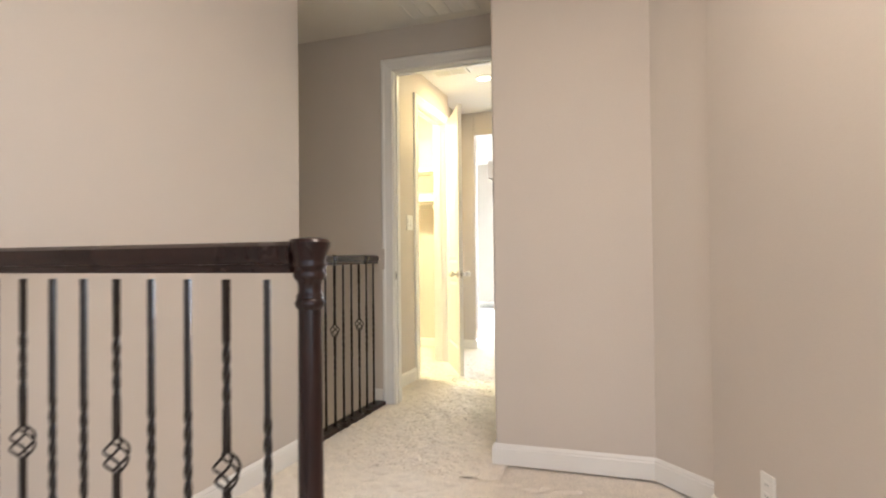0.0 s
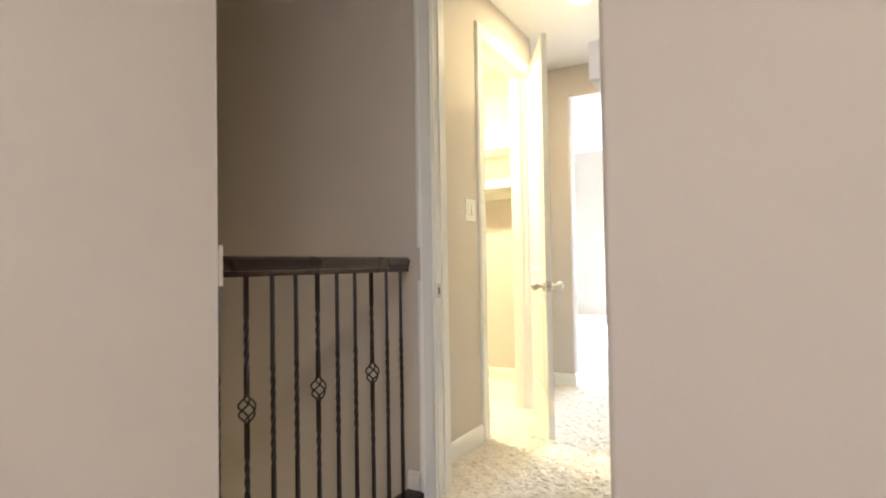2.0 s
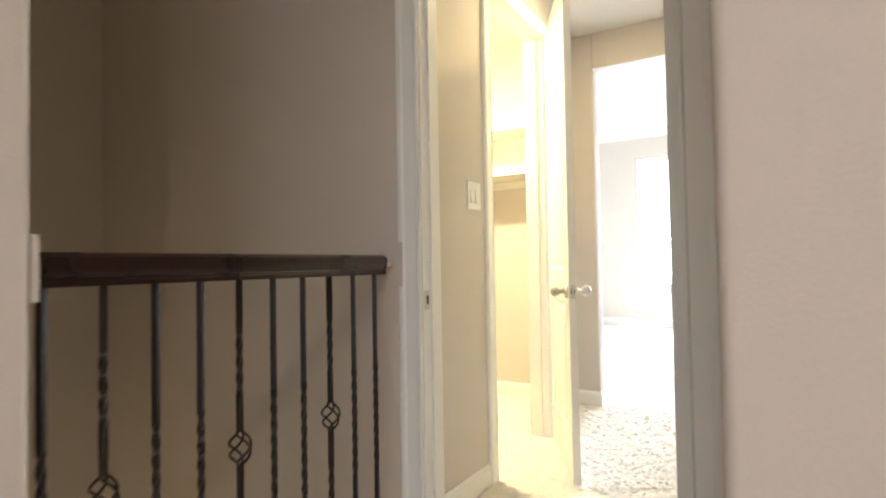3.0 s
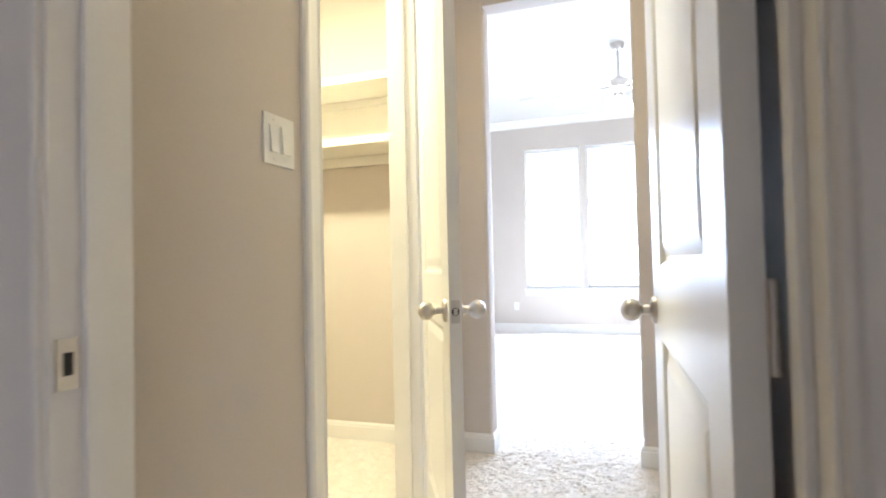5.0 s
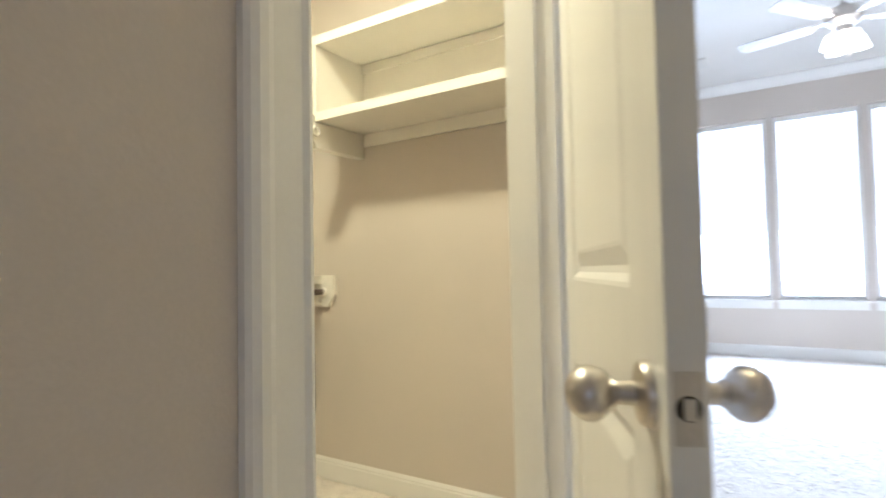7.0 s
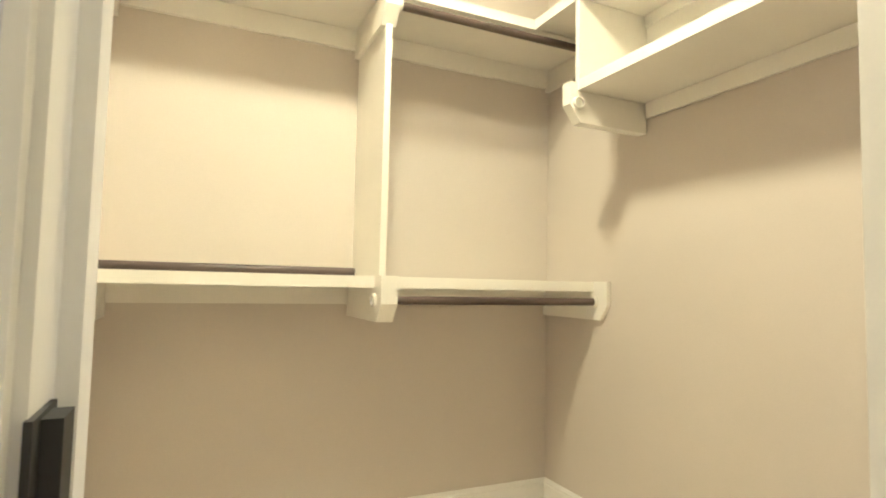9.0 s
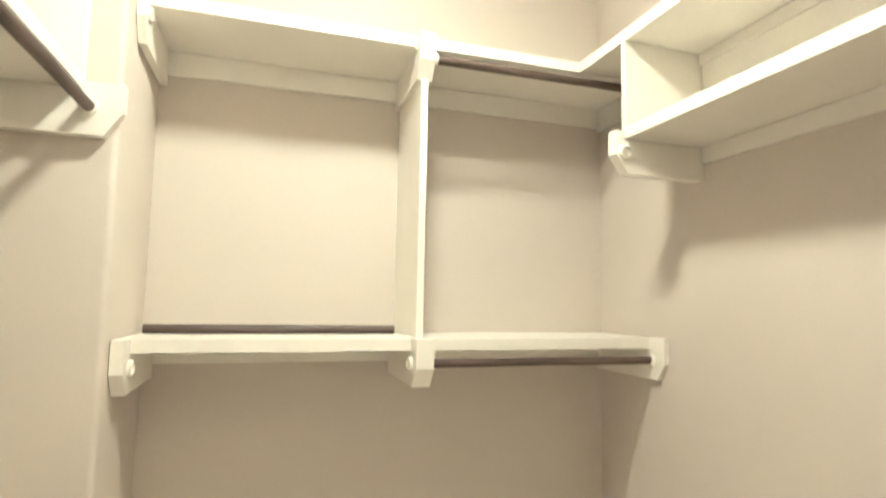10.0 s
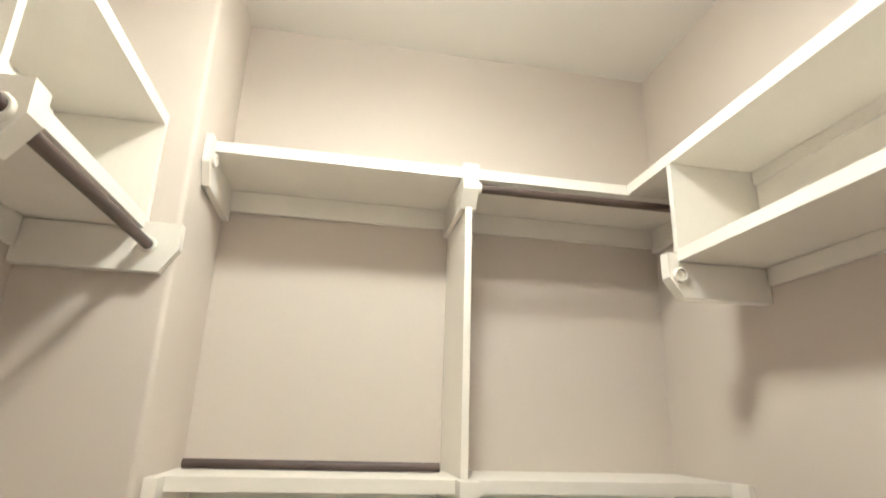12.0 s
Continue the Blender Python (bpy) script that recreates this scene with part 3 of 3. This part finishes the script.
b_full, b_plain = baluster(True, (RX, -0.333, 0.005), "stairwell balusters"), baluster(False, (RX, -0.118, 0.005), "stairwell balusters")
for k in range(1, 10):
    if k == 2:
        continue
    src = b_full if (k - 2) % 3 == 0 else b_plain
    copy_thing(src, pose(RX, -0.118 - 0.1075 * k, 0.005, 0, 0))
for k in range(10):
    src = b_full if k % 3 == 1 else b_plain
    ob = copy_thing(src, pose(NX - 0.104 - 0.1055 * k, NY, 0.0))
    ob["group"] = "landing balusters"

newel = thing("newel_post", (NX, NY, 0.0), "dark espresso turned newel post with a square shaft", "newel post")
part("base_block", boxes((-0.032, -0.032, 0, 0.032, 0.032, 0.12)), ESPRESSO, newel, bevel=0.006)
bm = bmesh.new()
lathe(bm, [(0.0, 0.12), (0.030, 0.12), (0.031, 0.14), (0.0255, 0.16), (0.0255, 0.55), (0.0238, 0.962), (0.0, 0.963)], n=28)
part("shaft", bm, ESPRESSO, newel, smooth=True)
bm = bmesh.new()
lathe(bm, [(0.0, 0.960), (0.0245, 0.960), (0.0285, 0.965), (0.0305, 0.972), (0.0285, 0.979), (0.0265, 0.981), (0.0275, 0.985), (0.0262, 0.989), (0.0232, 0.995), (0.0236, 1.008), (0.0262, 1.018), (0.0315, 1.023), (0.0335, 1.030), (0.0310, 1.037), (0.0, 1.038)], n=32)
part("turned_neck", bm, ESPRESSO, newel, smooth=True)
bm = bmesh.new()
lathe(bm, [(0.0, 1.036), (0.0300, 1.036), (0.0305, 1.042), (0.0340, 1.046), (0.0350, 1.051), (0.0325, 1.056), (0.0325, 1.060), (0.0365, 1.074), (0.0415, 1.088), (0.0425, 1.096), (0.0385, 1.102), (0.020, 1.106), (0.0, 1.107)], n=36)
part("cap", bm, ESPRESSO, newel, smooth=True)

# ---- closet fittings ----
UT, UB = 2.086, 2.046      # upper shelf: top, underside
MT, MB = 1.744, 1.705      # middle shelf
LT, LB = 1.022, 0.981      # lower back shelf
D1, D2 = 0.364, 0.326
FX = CB + D1               # front of the back shelves
FY = CR - D2               # front of the end shelves
YC = 1.582
XR = -1.370
LF = 0.580                 # front of the near-end shelves
GW = 0.002                 # gap to the wall


def shelf(name, b, label, edge):
    x0, y0, z0, x1, y1, z1 = b
    th = thing(name, (x0, y0, z0), label, "closet shelf")
    w, d, h = x1 - x0, y1 - y0, z1 - z0
    if edge == "x":
        part("board", boxes((0, 0, 0.001, w - 0.0195, d, h - 0.0005)), SHELFP, th)
        part("front_edge", boxes((w - 0.019, 0, 0, w, d, h)), SHELFP, th, bevel=0.003)
    elif edge == "-y":
        part("board", boxes((0, 0.0195, 0.001, w, d, h - 0.0005)), SHELFP, th)
        part("front_edge", boxes((0, 0, 0, w, 0.019, h)), SHELFP, th, bevel=0.003)
    else:
        part("board", boxes((0, 0, 0.001, w, d - 0.0195, h - 0.0005)), SHELFP, th)
        part("front_edge", boxes((0, d - 0.019, 0, w, d, h)), SHELFP, th, bevel=0.003)
    return th


WS = "off-white painted closet shelf"
shelf("upper_shelf", (CB + GW, CL + GW, UB, FX, CR - GW, UT), WS + " along the back wall", "x")
shelf("upper_shelf", (FX + 0.001, FY, UB + 0.0005, -0.185, CR - GW, UT + 0.0005), WS + " along the end wall", "-y")
shelf("middle_shelf", (XR, FY, MB, -0.185, CR - GW, MT), WS + " along the end wall", "-y")
shelf("lower_shelf", (CB + GW, CL + GW, LB, FX, CR - GW, LT), WS + " with a loose rod on it", "x")
shelf("upper_shelf", (CP + GW, CW + GW, UB, -0.155, LF, UT), WS + " beside the doorway", "y")
shelf("middle_shelf", (CP + GW, CW + GW, MB, -0.155, LF, MT), WS + " beside the doorway", "y")


def upright(name, x0, y0, y1, z0, z1, front, label):
    """A board between two shelves with a solid strip along its front; front is -1 or 1 along y."""
    th = thing(name, (x0, y0, z0), label, "closet panel")
    d, h = y1 - y0, z1 - z0
    a, b = (0.0195, d) if front < 0 else (0, d - 0.0195)
    part("board", boxes((0.001, a, 0, 0.021, b, h)), SHELFP, th)
    a, b = (0, 0.019) if front < 0 else (d - 0.019, d)
    part("front_edge", boxes((0, a, 0, 0.022, b, h)), SHELFP, th, bevel=0.003)
    return th


UP = "off-white upright board between two closet shelves"
upright("shelf_end_panel", XR, FY + 0.001, CR - GW, MT + 0.001, UB - 0.001, -1, UP)
upright("shelf_end_panel", CP + 0.003, CW + GW, LF - 0.001, MT + 0.001, UB - 0.001, 1, UP + " at the pier")
upright("shelf_divider", -0.735, CW + GW, LF - 0.001, MT + 0.001, UB - 0.001, 1, UP + " beside the doorway")
dv = thing("closet_divider", (CB + GW, YC, LT + 0.001), "tall off-white upright divider board on the lower shelf", "closet panel")
part("board", boxes((0, -0.0105, 0, D1 - 0.028, 0.0105, UB - LT - 0.002)), SHELFP, dv)
part("front_edge", boxes((D1 - 0.0275, -0.012, 0, D1 - 0.007, 0.012, UB - LT - 0.002)), SHELFP, dv, bevel=0.003)

# cleats under the shelves, against the walls
CLT = "off-white wooden cleat under a shelf"
for b in ((CB + GW, CL + 0.03, UB - 0.085, CB + 0.02, YC - 0.03, UB - 0.001), (CB + GW, YC + 0.03, UB - 0.085, CB + 0.02, CR - 0.022, UB - 0.001),
          (CB + GW, CL + 0.03, LB - 0.07, CB + 0.02, YC - 0.03, LB - 0.001), (CB + GW, YC + 0.03, LB - 0.07, CB + 0.02, CR - 0.022, LB - 0.001),
          (XR + 0.026, CR - 0.019, UB - 0.045, -0.185, CR - 0.0085, UB - 0.001), (XR + 0.026, CR - 0.016, MB - 0.06, -0.185, CR - GW, MB - 0.001),
          (CP + 0.03, CW + GW, UB - 0.085, -0.75, CW + 0.02, UB - 0.001), (CP + 0.045, CW + GW, MB - 0.085, -0.77, CW + 0.02, MB - 0.001), (-0.700, CW + GW, MB - 0.085, -0.13, CW + 0.02, MB - 0.001)):
    solid("shelf_cleat", boxes(b), SHELFP, CLT, "cleat", bevel=0.002)
solid("back_panel", boxes((XR + 0.026, CR - 0.008, MT + 0.001, -0.185, CR - GW, UB - 0.001)), SHELFP, "off-white back panel between two closet shelves", "closet panel")


def bracket(m, length, drop, thick, lip, label, sockets=(), front=0.04):
    """A rod support board: local x forward from the wall, z down from the shelf's underside, y through the thickness; its front nose is clipped."""
    th = thing("shelf_bracket", (0, 0, 0), label, "shelf bracket", "closet brackets")
    th.matrix_basis = m
    pts = [(0, 0), (length, 0), (length, lip), (length + front, lip), (length + front, -drop * 0.45), (length + front - 0.045, -drop), (0, -drop)]
    bm = bmesh.new()
    loft(bm, [[(x, 0, z) for x, z in pts], [(x, thick, z) for x, z in pts]])
    part("board", bm, SHELFP, th, bevel=0.0025)
    for s, x, z in sockets:
        bm = bmesh.new()
        y0, q = (thick, 1) if s > 0 else (0, -1)
        lathe(bm, [(0.010, y0), (0.024, y0), (0.024, y0 + q * 0.010), (0.021, y0 + q * 0.013), (0.0165, y0 + q * 0.013), (0.0165, y0 + q * 0.004), (0.010, y0 + q * 0.004)], (x, 0, z), "y", 24)
        part("rod_socket", bm, SHELFP, th, "off-white plastic rod socket", smooth=True)
    return th


BK = "off-white painted rod bracket with clipped nose "
# back wall: local x runs to +x
bracket(pose(CB + GW, CL + 0.003, UB - 0.002), D1 - 0.002, 0.125, 0.024, 0.045, BK + "under the upper shelf", ((1, 0.365, -0.035),), 0.045)
bracket(pose(CB + GW, CL + 0.003, LB - 0.002), D1 - 0.002, 0.115, 0.036, 0.045, BK + "under the lower shelf", ((1, 0.372, -0.040),), 0.075)
bracket(pose(CB + GW, YC - 0.030, UB - 0.002), D1 - 0.002, 0.115, 0.056, 0.045, BK + "at the divider top", ((1, 0.372, -0.040),), 0.035)
bracket(pose(CB + GW, YC - 0.030, LB - 0.002), D1 - 0.002, 0.115, 0.060, 0.045, BK + "under the divider", ((1, 0.372, -0.040), (-1, 0.372, -0.040)), 0.075)
bracket(pose(CB + GW, CR - 0.021, LB - 0.002), D1 - 0.002, 0.115, 0.019, 0.045, BK + "on the end wall", ((-1, 0.372, -0.040),), 0.085)
bracket(pose(CB + GW, CR - 0.021, UB - 0.002), D1 - 0.05, 0.10, 0.019, 0.0, BK + "in the corner", (), 0.03)
# end wall: local x runs to -y
bracket(pose(XR - 0.026, CR - GW, MB - 0.002, 0, 0, -90), D2 - 0.002, 0.115, 0.044, 0.03, BK + "with an empty socket", ((1, 0.325, -0.045),), 0.035)
# near end: local x runs to +y
bracket(pose(CP + 0.037, CW + GW, MB - 0.002, 0, 0, 90), LF - CW - 0.002, 0.127, 0.034, 0.02, BK + "on the pier", ((-1, 0.350, -0.050),), 0.105)
bracket(pose(-0.712, CW + GW, MB - 0.002, 0, 0, 90), LF - CW - 0.002, 0.118, 0.055, 0.012, BK + "under the shelf divider", ((1, 0.350, -0.050), (-1, 0.350, -0.050)), 0.060)


def rod(a, b, r, material, label):
    bm = bmesh.new()
    n = 12
    tube(bm, [Vector(a).lerp(Vector(b), i / n) for i in range(n + 1)], r, 18)
    return solid("closet_rod", bm, material, label, "closet rod", smooth=True)


RL = "dark brown wooden closet rod "
rod((CB + GW + 0.372, YC + 0.032, UB - 0.042), (CB + GW + 0.372, CR - 0.003, UB - 0.042), 0.0155, ROD, RL + "under the upper shelf")
rod((CB + GW + 0.372, YC + 0.034, LB - 0.042), (CB + GW + 0.372, CR - 0.025, LB - 0.042), 0.0155, ROD, RL + "under the lower shelf")
rod((-1.885, CL + 0.022, LT + 0.0165), (-1.880, YC - 0.036, LT + 0.0165), 0.016, ROD, "loose dark brown closet rod lying on the lower shelf")
rod((CP + 0.041, CW + GW + 0.350, MB - 0.052), (-0.772, CW + GW + 0.350, MB - 0.052), 0.0155, RODX, RL + "between two brackets")
rod((-0.707, CW + GW + 0.350, MB - 0.052), (-0.13, CW + GW + 0.350, MB - 0.052), 0.0155, RODX, RL + "beside the doorway")


def bowl_light(name, at, label):
    th = thing(name, at, label, "ceiling light")
    bm = bmesh.new()
    lathe(bm, [(0.0, -0.0005), (0.065, -0.0005), (0.062, -0.015), (0.03, -0.03), (0.012, -0.035), (0.012, -0.06), (0.0, -0.06)], n=28)
    part("stem", bm, NICKEL, th, smooth=True)
    bm = bmesh.new()
    lathe(bm, [(0.0, -0.05), (0.05, -0.045), (0.13, -0.050), (0.14, -0.060), (0.12, -0.080), (0.07, -0.098), (0.0, -0.105)], n=32)
    part("bowl", bm, FROST, th, "glowing frosted glass bowl", smooth=True)
    return th


bowl_light("closet_light", (-0.90, 1.34, HC), "lit frosted bowl light close under the closet ceiling")

# ---- fixtures ----
def rocker_switch(m, label):
    th = thing("light_switch", (0, 0, 0), label, "light switch")
    th.matrix_basis = m
    bm = boxes((0, -0.062, -0.063, 0.006, 0.062, 0.063))
    part("plate", bm, PLASTIC, th, bevel=0.003)
    for y in (-0.024, 0.024):
        part("frame", boxes((0.0055, y - 0.019, -0.036, 0.0068, y + 0.019, 0.036)), PLASTIC, th, bevel=0.0008)
        bm = bmesh.new()
        loft(bm, [[(0.0066, y - 0.0165, -0.033), (0.0066, y + 0.0165, -0.033), (0.0066, y + 0.0165, 0.033), (0.0066, y - 0.0165, 0.033)],
                  [(0.0125, y - 0.0165, -0.033), (0.0125, y + 0.0165, -0.033), (0.0080, y + 0.0165, 0.033), (0.0080, y - 0.0165, 0.033)]])
        part("rocker", bm, PLASTIC, th, bevel=0.0008)
        for z in (-0.049, 0.049):
            bm = bmesh.new()
            lathe(bm, [(0.0, 0.0058), (0.0028, 0.0058), (0.0026, 0.0068), (0.0, 0.0070)], (0, y, z), "x", 10)
            part("screw", bm, PLASTIC, th)
    return th


rocker_switch(pose(XW + 0.0005, 0.708, 1.366), "white double rocker light switch on the beige wall")


def outlet(m, label):
    th = thing("wall_outlet", (0, 0, 0), label, "outlet")
    th.matrix_basis = m
    part("plate", boxes((-0.036, -0.006, -0.058, 0.036, 0, 0.058)), PLASTIC, th, bevel=0.0025)
    for z in (-0.020, 0.020):
        part("receptacle", boxes((-0.016, -0.008, z - 0.014, 0.016, -0.0055, z + 0.014)), PLASTIC, th, bevel=0.001)
        for x in (-0.006, 0.006):
            part("slot", boxes((x - 0.001, -0.0084, z - 0.003, x + 0.001, -0.0079, z + 0.006)), DARKM, th)
    return th


outlet(pose(-0.886, YF - 0.001, 0.385), "white outlet on the beige bedroom wall")
a_w = math.degrees(math.atan2(-2.45 + 1.255, 2.62 - 2.112))
outlet(pose(2.245, -1.568, 0.26, 0, 0, a_w), "white outlet low on the angled hall wall")
th = thing("thermostat", (1.128, -0.840, 1.52), "small white thermostat box on the alcove wall", "thermostat")
part("case", boxes((-0.026, -0.05, -0.045, 0, 0.05, 0.045)), PLASTIC, th, bevel=0.006)
part("display", boxes((-0.0275, -0.03, -0.005, -0.0258, 0.03, 0.03)), DARKM, th)


def vent(name, x0, y0, x1, y1, z, slats, label, cross=0):
    """A ceiling grille with sloping slats along x, set below z."""
    th = thing(name, (x0, y0, z), label, "air vent")
    w, d = x1 - x0, y1 - y0
    # dark sheet stands in for the shade of the duct behind the slats
    part("duct_shade", boxes((0.012, 0.012, -0.004, w - 0.012, d - 0.012, -0.001)), DARKM, th)
    for b in ((0, 0, -0.012, w, 0.022, -0.0005), (0, d - 0.022, -0.012, w, d, -0.0005), (0, 0.022, -0.012, 0.022, d - 0.022, -0.0005), (w - 0.022, 0.022, -0.012, w, d - 0.022, -0.0005)):
        part("frame", boxes(b), VENTP, th, bevel=0.002)
    for i in range(cross):
        x = w * (i + 1) / (cross + 1)
        part("crossbar", boxes((x - 0.007, 0.022, -0.013, x + 0.007, d - 0.022, -0.003)), VENTP, th)
    pitch = (d - 0.044) / slats
    for i in range(slats):
        y = 0.022 + pitch * (i + 0.5)
        bm = bmesh.new()
        q = pitch * 0.46
        loft(bm, [[(x, y - q, -0.004), (x, y - q + 0.002, -0.0035), (x, y + q, -0.011), (x, y + q - 0.002, -0.0115)] for x in (0.022, w - 0.022)])
        part("slat", bm, VENTP, th)
    return th


vent("hall_vent", 0.36, -0.66, 0.86, -0.11, H, 16, "white louvred return air grille in the hall ceiling", 4)
vent("vestibule_vent", 0.095, 0.80, 0.425, 1.12, H, 12, "white louvred air vent in the vestibule ceiling", 1)
vent("bedroom_vent", -0.55, 6.57, -0.35, 6.87, HB, 8, "white air vent in the bedroom ceiling", 1)


def downlight(at, label):
    th = thing("recessed_light", at, label, "ceiling light")
    bm = bmesh.new()
    lathe(bm, [(0.055, -0.0005), (0.085, -0.0005), (0.085, -0.005), (0.078, -0.010), (0.058, -0.007), (0.055, -0.003)], n=32)
    bmesh.ops.delete(bm, geom=[f for f in bm.faces if len(f.verts) > 4], context="FACES")
    part("trim_ring", bm, PLASTIC, th, smooth=True)
    bm = bmesh.new()
    lathe(bm, [(0.0, -0.0008), (0.054, -0.0008), (0.054, -0.004), (0.040, -0.012), (0.0, -0.016)], n=28)
    part("lens", bm, BULB, th, "glowing frosted lens", smooth=True)
    return th


downlight((1.95, -2.66, H), "lit recessed light in the hall ceiling")
downlight((0.497, 1.33, H), "lit recessed light in the vestibule ceiling")
det = thing("smoke_detector", (0.72, 2.18, H), "round white smoke detector on the vestibule ceiling", "smoke detector")
bm = bmesh.new()
lathe(bm, [(0.0, 0.0), (0.062, 0.0), (0.064, -0.010), (0.058, -0.022), (0.042, -0.033), (0.0, -0.036)], n=32)
part("body", bm, PLASTIC, det, smooth=True)


# ---- bedroom windows and fan ----
def window(k, x0, x1):
    th = thing("window_%d" % k, ((x0 + x1) / 2, YF, WZ0), "tall white-framed window with bright daylight", "window", "bedroom windows", "structure")
    w, h = x1 - x0, WZ1 - WZ0
    for b in ((-w / 2, 0.07, 0, -w / 2 + 0.04, 0.12, h), (w / 2 - 0.04, 0.07, 0, w / 2, 0.12, h), (-w / 2 + 0.04, 0.07, 0, w / 2 - 0.04, 0.12, 0.045), (-w / 2 + 0.04, 0.07, h - 0.045, w / 2 - 0.04, 0.12, h)):
        part("window_frame", boxes(b), TRIM, th, bevel=0.003)
    g = part("pane", boxes((-w / 2 + 0.041, 0.093, 0.046, w / 2 - 0.041, 0.097, h - 0.046)), GLASS, th)
    g.visible_shadow = False
    part("window_sill", boxes((-w / 2 - 0.025, -0.035, -0.022, w / 2 + 0.025, 0.065, 0.0)), TRIM, th, bevel=0.004)
    part("apron", boxes((-w / 2 - 0.005, -0.016, -0.098, w / 2 + 0.005, -0.001, -0.023)), TRIM, th, bevel=0.004)
    return th


for k, (a, b) in enumerate(WIN):
    window(k + 1, a, b)


def ceiling_fan(at):
    th = thing("ceiling_fan", at, "brushed nickel ceiling fan with pale wooden blades and lit glass shades", "ceiling fan")
    bm = bmesh.new()
    lathe(bm, [(0.0, 0.0), (0.07, 0.0), (0.068, -0.02), (0.045, -0.06), (0.02, -0.07), (0.0, -0.07)], n=28)
    part("canopy", bm, NICKEL, th, smooth=True)
    bm = bmesh.new()
    lathe(bm, [(0.0, -0.06), (0.013, -0.06), (0.013, -0.34), (0.0, -0.34)], n=16)
    part("downrod", bm, NICKEL, th, smooth=True)
    bm = bmesh.new()
    lathe(bm, [(0.0, -0.32), (0.03, -0.325), (0.05, -0.35), (0.10, -0.365), (0.115, -0.40), (0.11, -0.44), (0.08, -0.465), (0.05, -0.48), (0.045, -0.52), (0.0, -0.53)], n=32)
    part("motor", bm, NICKEL, th, smooth=True)
    for i in range(5):
        m = pose(0, 0, -0.425, 0, 0, 72 * i + 20)
        bm = boxes((0.10, -0.02, -0.006, 0.22, 0.02, 0.002))
        part("blade_iron", bm, NICKEL, th, bevel=0.003, m=m)
        bm = bmesh.new()
        pts = [(0.19, -0.055), (0.30, -0.065), (0.62, -0.075), (0.66, -0.06), (0.675, 0), (0.66, 0.06), (0.62, 0.075), (0.30, 0.065), (0.19, 0.055)]
        loft(bm, [[(x, y, -0.012 + 0.15 * y) for x, y in pts], [(x, y, -0.005 + 0.15 * y) for x, y in pts]])
        part("blade", bm, BLADE, th, m=m)
    for i in range(4):
        a = radians(90 * i + 30)
        c, s = math.cos(a), math.sin(a)
        bm = bmesh.new()
        tube(bm, [(0.03 * c, 0.03 * s, -0.52), (0.075 * c, 0.075 * s, -0.53), (0.10 * c, 0.10 * s, -0.55)], 0.007, 8)
        part("light_arm", bm, NICKEL, th, smooth=True)
        bm = bmesh.new()
        lathe(bm, [(0.0, 0.0), (0.022, 0.0), (0.03, -0.02), (0.045, -0.06), (0.055, -0.09), (0.0, -0.085)], (0.10 * c, 0.10 * s, -0.545), n=20)
        part("shade", bm, FROST, th, "glowing frosted glass shade", smooth=True)
    bm = bmesh.new()
    tube(bm, [(0.02, 0, -0.52), (0.02, 0, -0.66)], 0.0015, 6)
    part("pull_chain", bm, NICKEL, th)
    bm = bmesh.new()
    lathe(bm, [(0.0, -0.66), (0.007, -0.665), (0.009, -0.69), (0.0, -0.70)], (0.02, 0, 0), n=12)
    part("chain_fob", bm, PLASTIC, th, smooth=True)
    return th


ceiling_fan((0.707, 5.12, HB))
